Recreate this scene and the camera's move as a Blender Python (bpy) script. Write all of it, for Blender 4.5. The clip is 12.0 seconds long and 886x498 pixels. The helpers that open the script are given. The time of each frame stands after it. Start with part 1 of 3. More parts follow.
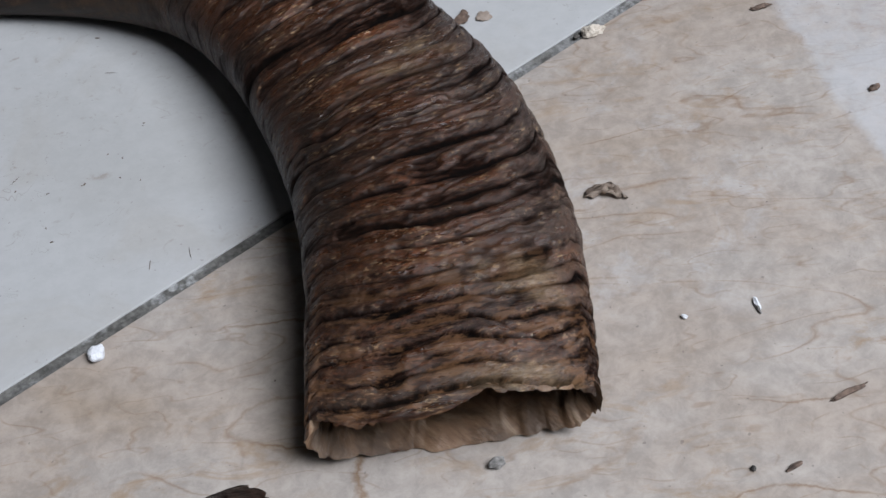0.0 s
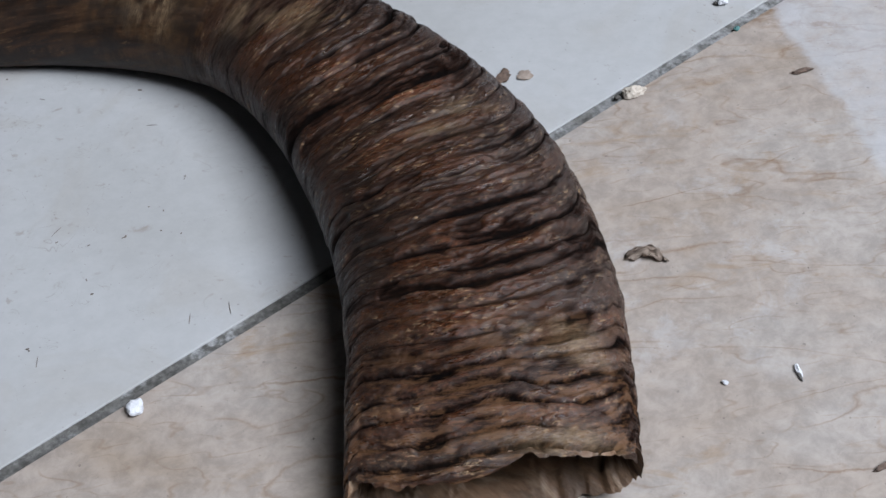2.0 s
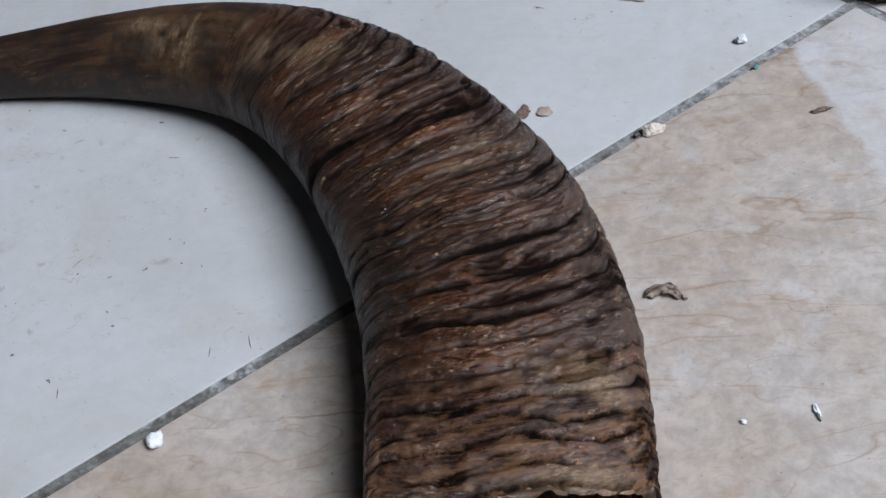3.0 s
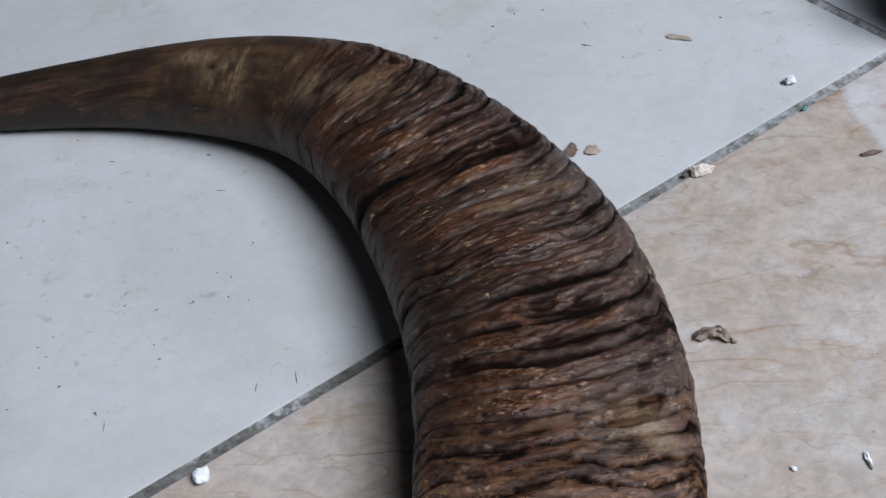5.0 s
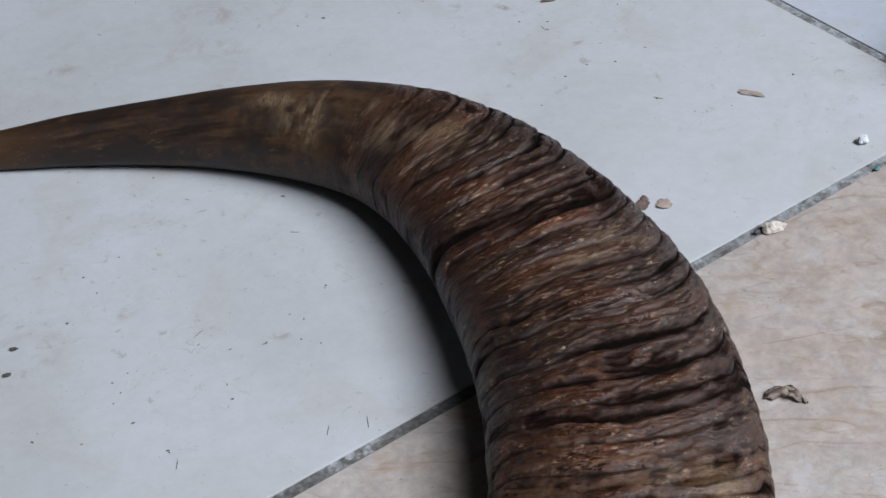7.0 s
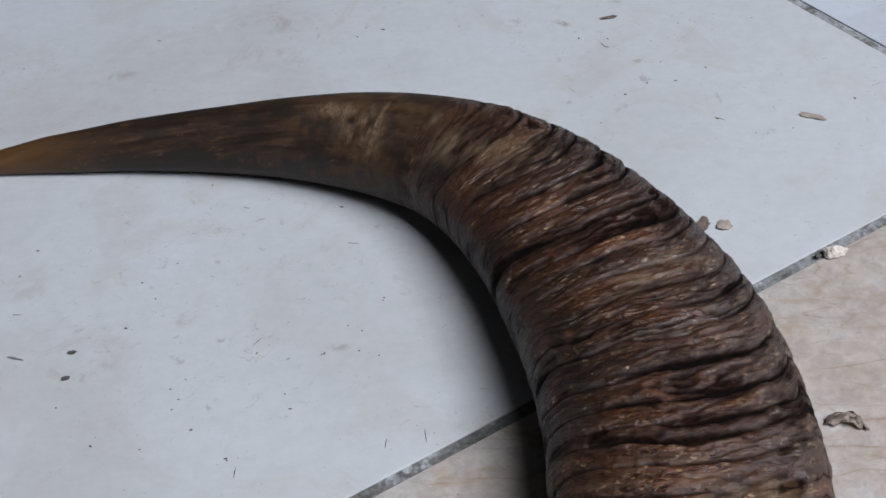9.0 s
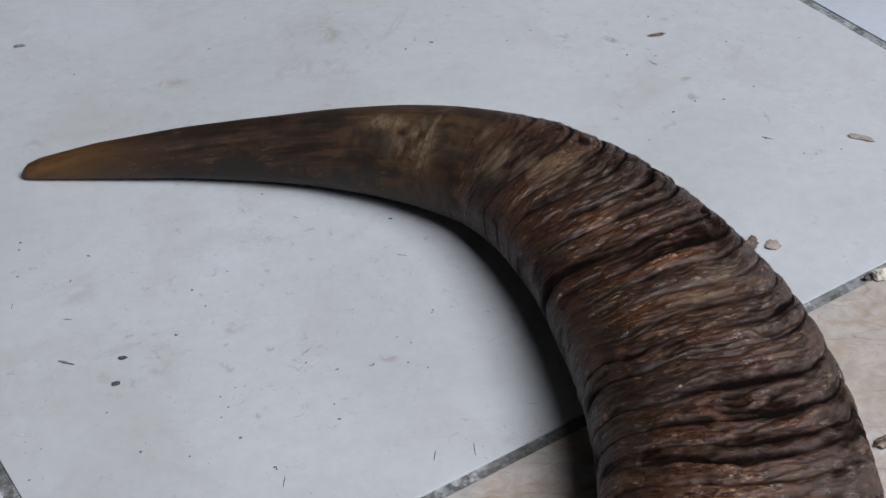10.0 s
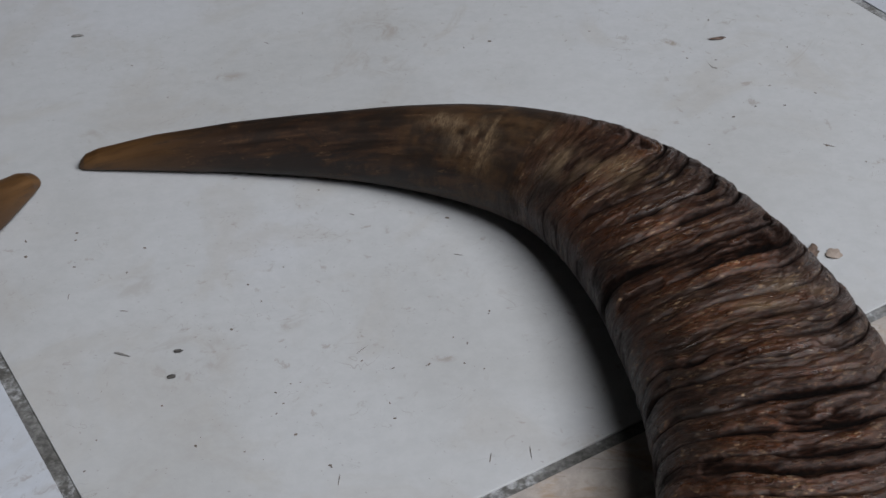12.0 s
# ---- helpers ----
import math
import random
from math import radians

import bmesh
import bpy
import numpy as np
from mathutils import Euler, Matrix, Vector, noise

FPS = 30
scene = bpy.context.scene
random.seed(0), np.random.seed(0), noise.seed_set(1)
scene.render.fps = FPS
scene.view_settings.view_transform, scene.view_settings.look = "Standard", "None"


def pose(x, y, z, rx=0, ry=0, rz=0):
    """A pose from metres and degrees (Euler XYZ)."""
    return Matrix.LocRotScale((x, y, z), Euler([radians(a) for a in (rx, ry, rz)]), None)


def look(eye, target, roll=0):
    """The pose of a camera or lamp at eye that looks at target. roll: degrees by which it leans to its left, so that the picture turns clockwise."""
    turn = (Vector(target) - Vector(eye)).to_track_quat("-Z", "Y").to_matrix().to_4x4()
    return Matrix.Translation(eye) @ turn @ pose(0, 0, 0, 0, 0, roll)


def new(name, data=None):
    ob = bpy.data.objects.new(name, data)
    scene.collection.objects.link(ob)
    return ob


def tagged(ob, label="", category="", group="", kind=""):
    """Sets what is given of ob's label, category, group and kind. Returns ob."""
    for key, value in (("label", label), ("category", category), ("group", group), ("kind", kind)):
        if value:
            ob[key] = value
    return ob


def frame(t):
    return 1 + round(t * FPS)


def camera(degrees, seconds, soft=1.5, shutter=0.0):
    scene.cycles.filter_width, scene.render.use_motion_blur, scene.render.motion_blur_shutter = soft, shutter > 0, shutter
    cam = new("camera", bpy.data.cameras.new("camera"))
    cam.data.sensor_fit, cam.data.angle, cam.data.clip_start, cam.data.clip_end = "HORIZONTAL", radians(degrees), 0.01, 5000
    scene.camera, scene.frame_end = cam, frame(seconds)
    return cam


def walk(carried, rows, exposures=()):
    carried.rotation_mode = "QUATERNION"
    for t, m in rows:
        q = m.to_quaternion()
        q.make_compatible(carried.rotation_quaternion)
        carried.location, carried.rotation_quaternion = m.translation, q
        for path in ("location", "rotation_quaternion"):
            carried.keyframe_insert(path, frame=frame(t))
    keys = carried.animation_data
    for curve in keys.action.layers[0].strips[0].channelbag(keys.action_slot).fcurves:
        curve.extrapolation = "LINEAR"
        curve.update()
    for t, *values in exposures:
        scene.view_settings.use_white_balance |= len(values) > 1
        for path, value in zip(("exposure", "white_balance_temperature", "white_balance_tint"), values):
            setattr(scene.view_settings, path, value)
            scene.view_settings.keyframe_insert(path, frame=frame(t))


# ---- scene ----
cam = camera(31.51, 12.0)
PATH = [
    (0, (-0.41608, -0.32319, 0.33064), (0.42487, 0.84042, -1.06177), -7.346),
    (0.5, (-0.41623, -0.32208, 0.33359), (0.42973, 0.85878, -1.04115), -7.152),
    (1, (-0.41791, -0.32046, 0.33304), (0.42899, 0.87378, -1.02952), -7.054),
    (1.5, (-0.41757, -0.31935, 0.33373), (0.42771, 0.88313, -1.02257), -7.060),
    (2, (-0.41816, -0.31703, 0.33462), (0.43013, 0.89053, -1.01526), -6.799),
    (2.5, (-0.41854, -0.3159, 0.33683), (0.42923, 0.90333, -1.00286), -6.904),
    (3, (-0.41982, -0.31552, 0.33806), (0.43395, 0.91816, -0.98448), -6.501),
    (5, (-0.42325, -0.30818, 0.34148), (0.42021, 0.95938, -0.9554), -6.235),
    (5.5, (-0.42666, -0.30692, 0.34484), (0.41275, 0.97261, -0.94286), -5.963),
    (6, (-0.4294, -0.30543, 0.34601), (0.4091, 0.9863, -0.93006), -5.496),
    (6.5, (-0.43037, -0.3038, 0.34738), (0.40177, 1.00166, -0.91883), -5.564),
    (7, (-0.43227, -0.30133, 0.34871), (0.39139, 1.01498, -0.91181), -5.422),
    (9, (-0.44027, -0.29427, 0.35027), (0.35872, 1.0491, -0.89752), -4.648),
    (9.5, (-0.44532, -0.29198, 0.35265), (0.34667, 1.0595, -0.89083), -4.270),
    (10, (-0.44933, -0.28947, 0.35344), (0.33298, 1.07344, -0.88368), -3.978),
    (10.5, (-0.45169, -0.28731, 0.35268), (0.32189, 1.08354, -0.88115), -3.718),
    (11, (-0.45119, -0.28534, 0.35131), (0.30487, 1.08887, -0.88963), -3.867),
    (11.5, (-0.4517, -0.28474, 0.35201), (0.29429, 1.09402, -0.88998), -4.008),
    (12, (-0.45493, -0.28262, 0.35309), (0.289, 1.10066, -0.88509), -3.563),
]
walk(cam, [(t, look(eye, target, roll)) for t, eye, target, roll in PATH],
     exposures=[(0.0, -0.15, 6700, 10.3), (3.0, -0.04, 6440, 10), (9.5, -0.02, 6550, 11), (10.3, -0.12, 6740, 11), (12.0, -0.40, 6930, 11)])

# ---------------------------------------------------------------- light
world = bpy.data.worlds.new("sky")
scene.world = world
world.use_nodes = True
wn = world.node_tree.nodes
sky = wn.new("ShaderNodeTexSky")
sky.sky_type = "NISHITA"
sky.sun_disc = False
sky.sun_elevation, sky.sun_rotation = radians(48), radians(100)
wn["Background"].inputs["Strength"].default_value = 0.10
world.node_tree.links.new(sky.outputs[0], wn["Background"].inputs["Color"])

# Unseen room, added around the tiles; its ceiling has an assumed opening for the lamp.
X0, X1, Y0, Y1, HIGH = -2.6, 2.8, -3.6, 2.4, 2.6
LIGHT_X0, LIGHT_X1, LIGHT_Y0, LIGHT_Y1 = -0.45, 1.80, -3.30, -1.10

sun_data = bpy.data.lights.new("sun", "SUN")
sun_data.energy, sun_data.angle, sun_data.color = 0.8, radians(12), (1.0, 0.96, 0.9)
sun = new("sun", sun_data)
sun.matrix_world = look((6.0, -1.0, 6.0), (1.5, 0.0, 2.6))

# Assumed daylight: an area lamp over the opening, placed to suit the shadows.
sky_lamp = bpy.data.lights.new("daylight", "AREA")
sky_lamp.shape, sky_lamp.size, sky_lamp.size_y = "RECTANGLE", LIGHT_X1 - LIGHT_X0, LIGHT_Y1 - LIGHT_Y0
sky_lamp.energy, sky_lamp.color = 346.0, (0.84, 0.90, 1.0)
daylight = new("daylight", sky_lamp)
daylight.matrix_world = pose((LIGHT_X0 + LIGHT_X1) / 2, (LIGHT_Y0 + LIGHT_Y1) / 2, HIGH + 0.10)


# ---------------------------------------------------------------- materials
class Mat:
    """A small builder for procedural node materials."""

    def __init__(self, name):
        self.m = bpy.data.materials.new(name)
        self.m.use_nodes = True
        self.t = self.m.node_tree
        self.b = self.t.nodes["Principled BSDF"]

    def node(self, kind, links=(), **values):
        n = self.t.nodes.new(kind)
        for key, value in values.items():
            setattr(n, key, value)
        for key, value in links:
            self.put(n.inputs[key], value)
        return n

    def put(self, socket, value):
        if isinstance(value, bpy.types.NodeSocket):
            self.t.links.new(value, socket)
        else:
            socket.default_value = value

    def coords(self, scale=(1, 1, 1), turn=0.0, source="Object", shift=None):
        if source in ("UV", "Ring"):
            out = self.node("ShaderNodeUVMap", uv_map="skin" if source == "UV" else "rings").outputs[0]
        elif source == "World":
            out = self.node("ShaderNodeNewGeometry").outputs["Position"]
        else:
            out = self.node("ShaderNodeTexCoord").outputs["Object"]
        if shift is not None:
            out = self.node("ShaderNodeVectorMath", ((0, out), (1, shift)), operation="ADD").outputs[0]
        if turn:
            out = self.node("ShaderNodeMapping", (("Vector", out), ("Rotation", (0, 0, turn)))).outputs[0]
        return self.node("ShaderNodeMapping", (("Vector", out), ("Scale", scale))).outputs[0]

    def noise(self, vector, scale, detail=4.0, rough=0.55, warp=0.0):
        return self.node("ShaderNodeTexNoise", (("Vector", vector), ("Scale", scale), ("Detail", detail), ("Roughness", rough), ("Distortion", warp))).outputs[0]

    def ramp(self, value, *stops, smooth=True):
        n = self.node("ShaderNodeValToRGB", (("Fac", value),))
        e = n.color_ramp.elements
        n.color_ramp.interpolation = "EASE" if smooth else "LINEAR"
        while len(e) < len(stops):
            e.new(0.5)
        for slot, (at, colour) in zip(e, stops):
            slot.position = at
            slot.color = (*colour, 1) if isinstance(colour, tuple) else (colour, colour, colour, 1)
        return n.outputs[0]

    def mix(self, fac, a, b, blend="MIX"):
        a, b = [(x, x, x) if isinstance(x, float) else x for x in (a, b)]
        n = self.node("ShaderNodeMix", data_type="RGBA", blend_type=blend)
        for key, value in ((0, fac), (6, a), (7, b)):
            if isinstance(value, tuple) and len(value) == 3:
                value = (*value, 1)
            self.put(n.inputs[key], value)
        return n.outputs[2]

    def math(self, op, a, b=0.0, c=0.0):
        return self.node("ShaderNodeMath", ((0, a), (1, b), (2, c)), operation=op).outputs[0]

    def bump(self, height, strength, distance, under=None):
        n = self.node("ShaderNodeBump", (("Height", height), ("Strength", strength), ("Distance", distance)))
        if under is not None:
            self.put(n.inputs["Normal"], under)
        return n.outputs[0]

    def done(self, colour, rough=0.5, normal=None, spec=0.5, metal=0.0):
        self.put(self.b.inputs["Base Color"], (*colour, 1) if isinstance(colour, tuple) else colour)
        self.put(self.b.inputs["Roughness"], rough)
        self.b.inputs["Specular IOR Level"].default_value = spec
        self.b.inputs["Metallic"].default_value = metal
        if normal is not None:
            self.put(self.b.inputs["Normal"], normal)
        return self.m


def tile_shift(m):
    """A different stretch of the pattern for every tile."""
    r = m.node("ShaderNodeObjectInfo").outputs["Random"]
    return m.node("ShaderNodeCombineXYZ", (("X", m.math("MULTIPLY", r, 37.0)), ("Y", m.math("MULTIPLY", r, 71.0)), ("Z", m.math("MULTIPLY", r, 13.0)))).outputs[0]


STAINS = [(-0.187, 0.263, 0.026, 0.014, -36, 0.40), (-0.325, 0.256, 0.012, 0.006, 20, 0.35), (-0.239, 0.133, 0.011, 0.003, -50, 0.75), (-0.261, 0.266, 0.014, 0.005, -20, 0.45), (-0.089, 0.181, 0.008, 0.0025, -75, 0.75),
          (-0.077, 0.065, 0.006, 0.003, -36, 0.75), (-0.346, 0.108, 0.024, 0.020, 0, 0.28), (-0.200, 0.235, 0.020, 0.012, -36, 0.30), (-0.307, 0.107, 0.010, 0.006, 10, 0.40), (-0.345, 0.156, 0.012, 0.010, 30, 0.25), (-0.272, 0.061, 0.006, 0.003, -36, 0.5)]


def grey_tile_material(name, base, dark, blue):
    m = Mat(name)
    shift = tile_shift(m)
    v = m.coords((1, 1, 1), 0.4, shift=shift)
    cloud = m.ramp(m.noise(v, 9.0, 4, 0.5, 0.5), (0.3, dark), (0.52, base), (0.75, blue))
    fine = m.ramp(m.noise(v, 150.0, 6, 0.7), (0.3, 0.955), (0.7, 1.035))
    c = m.mix(1.0, cloud, fine, "MULTIPLY")
    # Rubbed-in brown dirt, in drifts, with a few streaks along one way.
    drift = m.noise(v, 7.0, 3, 0.5)
    dirt = m.noise(m.coords((26, 70, 26), -0.55, shift=shift), 1.0, 6, 0.7, 0.8)
    stain = m.math("MULTIPLY", m.ramp(drift, (0.44, 0.0), (0.64, 1.0)), m.ramp(dirt, (0.56, 0.0), (0.72, 1.0)))
    c = m.mix(m.math("MULTIPLY", stain, 0.30), c, (0.25, 0.20, 0.155))
    film = m.ramp(m.noise(v, 16.0, 5, 0.6, 1.5), (0.48, 0.0), (0.66, 1.0))
    c = m.mix(m.math("MULTIPLY", film, 0.16), c, (0.264, 0.2112, 0.1452))
    # Small brownish smudges and hairline scratches.
    smudge = m.math("MULTIPLY", m.ramp(m.noise(v, 170.0, 5, 0.65, 0.6), (0.60, 0.0), (0.70, 1.0)), m.ramp(m.noise(v, 14.0, 3, 0.5), (0.42, 0.0), (0.6, 1.0)))
    c = m.mix(m.math("MULTIPLY", smudge, 0.42), c, (0.185, 0.140, 0.105))
    for angle, seed_z in ((0.5, 3.0), (1.7, 9.0)):
        hair = m.noise(m.coords((9, 9, 9), angle, shift=shift), 3.0 + seed_z * 0.2, 3, 0.55, 1.5)
        thread = m.ramp(m.math("ABSOLUTE", m.math("SUBTRACT", hair, 0.5)), (0.0, 1.0), (0.0022, 0.0))
        only = m.ramp(m.noise(v, 38.0 + seed_z, 2, 0.5), (0.60, 0.0), (0.66, 1.0))
        c = m.mix(m.math("MULTIPLY", m.math("MULTIPLY", thread, only), 0.45), c, (0.17, 0.14, 0.12))
    # Rubbed stains at their places: x, y, half length, half width, turn, strength.
    place = m.node("ShaderNodeNewGeometry").outputs["Position"]
    wisp = m.noise(v, 75.0, 6, 0.7, 1.2)
    for x, y, long, wide, turn, much in STAINS:
        at = m.node("ShaderNodeVectorMath", ((0, place), (1, (-x, -y, 0.0))), operation="ADD").outputs[0]
        at = m.node("ShaderNodeMapping", (("Vector", at), ("Rotation", (0, 0, math.radians(-turn))))).outputs[0]
        at = m.node("ShaderNodeMapping", (("Vector", at), ("Scale", (1 / long, 1 / wide, 0.0)))).outputs[0]
        far = m.node("ShaderNodeVectorMath", ((0, at),), operation="LENGTH").outputs["Value"]
        spot = m.math("MULTIPLY", m.ramp(far, (0.25, 1.0), (1.0, 0.0)), m.ramp(wisp, (0.45, 0.0), (0.62, 1.0)))
        c = m.mix(m.math("MULTIPLY", spot, much), c, (0.205, 0.160, 0.118))
    # Fine black specks.
    speck = m.ramp(m.noise(v, 620.0, 1, 0.4), (0.745, 0.0), (0.775, 1.0))
    c = m.mix(m.math("MULTIPLY", speck, 0.35), c, (0.132, 0.1056, 0.0924))
    scuff = m.noise(m.coords((8, 55, 8), 0.9, shift=shift), 3.0, 4, 0.7)
    rough = m.ramp(scuff, (0.3, 0.34), (0.7, 0.52))
    n = m.bump(m.noise(v, 420.0, 3, 0.6), 0.12, 0.0004, m.bump(m.noise(v, 30.0, 3, 0.5), 0.08, 0.0015))
    return m.done(c, rough, n, 0.45)


def beige_tile_material():
    m = Mat("beige_marbled_tile")
    shift = tile_shift(m)
    v = m.coords((1, 1, 1), 0.0, shift=shift)
    along = m.coords((0.6, 1.4, 1), 0.63, shift=shift)
    cloud = m.ramp(m.noise(along, 15.0, 6, 0.6, 0.5), (0.28, (0.300, 0.244, 0.198)), (0.46, (0.340, 0.292, 0.256)), (0.6, (0.356, 0.320, 0.292)), (0.8, (0.368, 0.352, 0.342)))
    fine = m.ramp(m.noise(v, 150.0, 7, 0.74, 0.3), (0.3, 0.78), (0.7, 1.12))
    c = m.mix(1.0, cloud, fine, "MULTIPLY")
    # Rusty mottling.
    rust = m.math("MULTIPLY", m.ramp(m.noise(along, 70.0, 7, 0.72, 0.8), (0.50, 0.0), (0.68, 1.0)), m.ramp(m.noise(along, 17.0, 3, 0.5), (0.40, 0.15), (0.6, 1.0)))
    c = m.mix(m.math("MULTIPLY", rust, 0.62), c, (0.262, 0.172, 0.098))
    # Thin veins: where a warped noise crosses its middle.
    for scale, width, strength in ((8.0, 0.0028, 0.8), (13.0, 0.0036, 0.65), (23.0, 0.006, 0.5), (41.0, 0.010, 0.4), (75.0, 0.016, 0.35)):
        n1 = m.math("ADD", m.noise(m.coords((0.42, 1.2, 1), 0.66, shift=shift), scale, 2, 0.5), m.math("ADD", m.math("MULTIPLY", m.noise(v, 48.0, 5, 0.65), 0.05), -0.025))
        line = m.ramp(m.math("ABSOLUTE", m.math("SUBTRACT", n1, 0.5)), (0.0, 1.0), (width, 0.0))
        gate = m.ramp(m.noise(v, scale * 1.3, 4, 0.6), (0.44, 0.0), (0.60, 1.0))
        c = m.mix(m.math("MULTIPLY", m.math("MULTIPLY", line, gate), strength), c, (0.170, 0.094, 0.044))
    # Lime scuffs, whitish.
    lime = m.math("MULTIPLY", m.ramp(m.noise(v, 6.5, 2, 0.5), (0.5, 0.0), (0.66, 1.0)), m.ramp(m.noise(v, 60.0, 6, 0.75, 0.4), (0.5, 0.0), (0.66, 1.0)))
    c = m.mix(m.math("MULTIPLY", lime, 0.42), c, (0.462, 0.462, 0.4752))
    # A drift of plaster dust with one straight, swept edge.
    place = m.node("ShaderNodeNewGeometry").outputs["Position"]
    away = m.node("ShaderNodeVectorMath", ((0, m.node("ShaderNodeVectorMath", ((0, place), (1, (-0.069, -0.060, 0.0))), operation="SUBTRACT").outputs[0]), (1, (0.90, -0.44, 0.0))), operation="DOT_PRODUCT").outputs["Value"]
    ragged = m.math("ADD", away, m.math("MULTIPLY", m.math("SUBTRACT", m.noise(v, 45.0, 5, 0.65), 0.5), 0.016))
    dust = m.math("MULTIPLY", m.ramp(ragged, (0.0, 0.0), (0.004, 1.0), (0.05, 0.7), (0.11, 0.0)), m.ramp(m.noise(v, 70.0, 6, 0.7), (0.3, 0.35), (0.6, 1.0)))
    c = m.mix(m.math("MULTIPLY", dust, 0.62), c, (0.445, 0.455, 0.48))
    speck = m.ramp(m.noise(v, 560.0, 1, 0.4), (0.75, 0.0), (0.78, 1.0))
    c = m.mix(m.math("MULTIPLY", speck, 0.4), c, (0.066, 0.0528, 0.0462))
    rough = m.ramp(m.noise(v, 40.0, 4, 0.6), (0.3, 0.36), (0.7, 0.58))
    n = m.bump(m.noise(v, 380.0, 3, 0.6), 0.15, 0.0004, m.bump(m.noise(v, 45.0, 4, 0.6), 0.1, 0.0012))
    return m.done(c, rough, n, 0.45)


def grout_material():
    m = Mat("grey_grout")
    v = m.coords(source="World")
    c = m.ramp(m.noise(v, 60.0, 6, 0.7), (0.3, (0.066, 0.0627, 0.0561)), (0.55, (0.1254, 0.1221, 0.1155)), (0.75, (0.2178, 0.2178, 0.2178)))
    white = m.math("MULTIPLY", m.ramp(m.noise(v, 26.0, 3, 0.6), (0.49, 0.0), (0.58, 1.0)), m.ramp(m.noise(v, 240.0, 4, 0.7), (0.45, 0.0), (0.6, 1.0)))
    # Lime smeared over the joints at one end.
    limed = m.node("ShaderNodeMapRange", (("Value", m.node("ShaderNodeSeparateXYZ", (("Vector", v),)).outputs[0]), ("From Min", -0.20), ("From Max", -0.06))).outputs[0]
    smear = m.math("MULTIPLY", limed, m.ramp(m.noise(v, 95.0, 5, 0.7), (0.38, 0.0), (0.56, 1.0)))
    c = m.mix(m.math("MULTIPLY", m.math("MAXIMUM", white, smear), 0.6), c, (0.36, 0.366, 0.372))
    grit = m.ramp(m.noise(v, 520.0, 3, 0.6), (0.3, 0.6), (0.7, 1.2))
    c = m.mix(1.0, c, grit, "MULTIPLY")
    n = m.bump(m.noise(v, 500.0, 4, 0.7), 0.6, 0.0008, m.bump(m.noise(v, 90.0, 4, 0.6), 0.5, 0.002))
    return m.done(c, 0.9, n, 0.25)


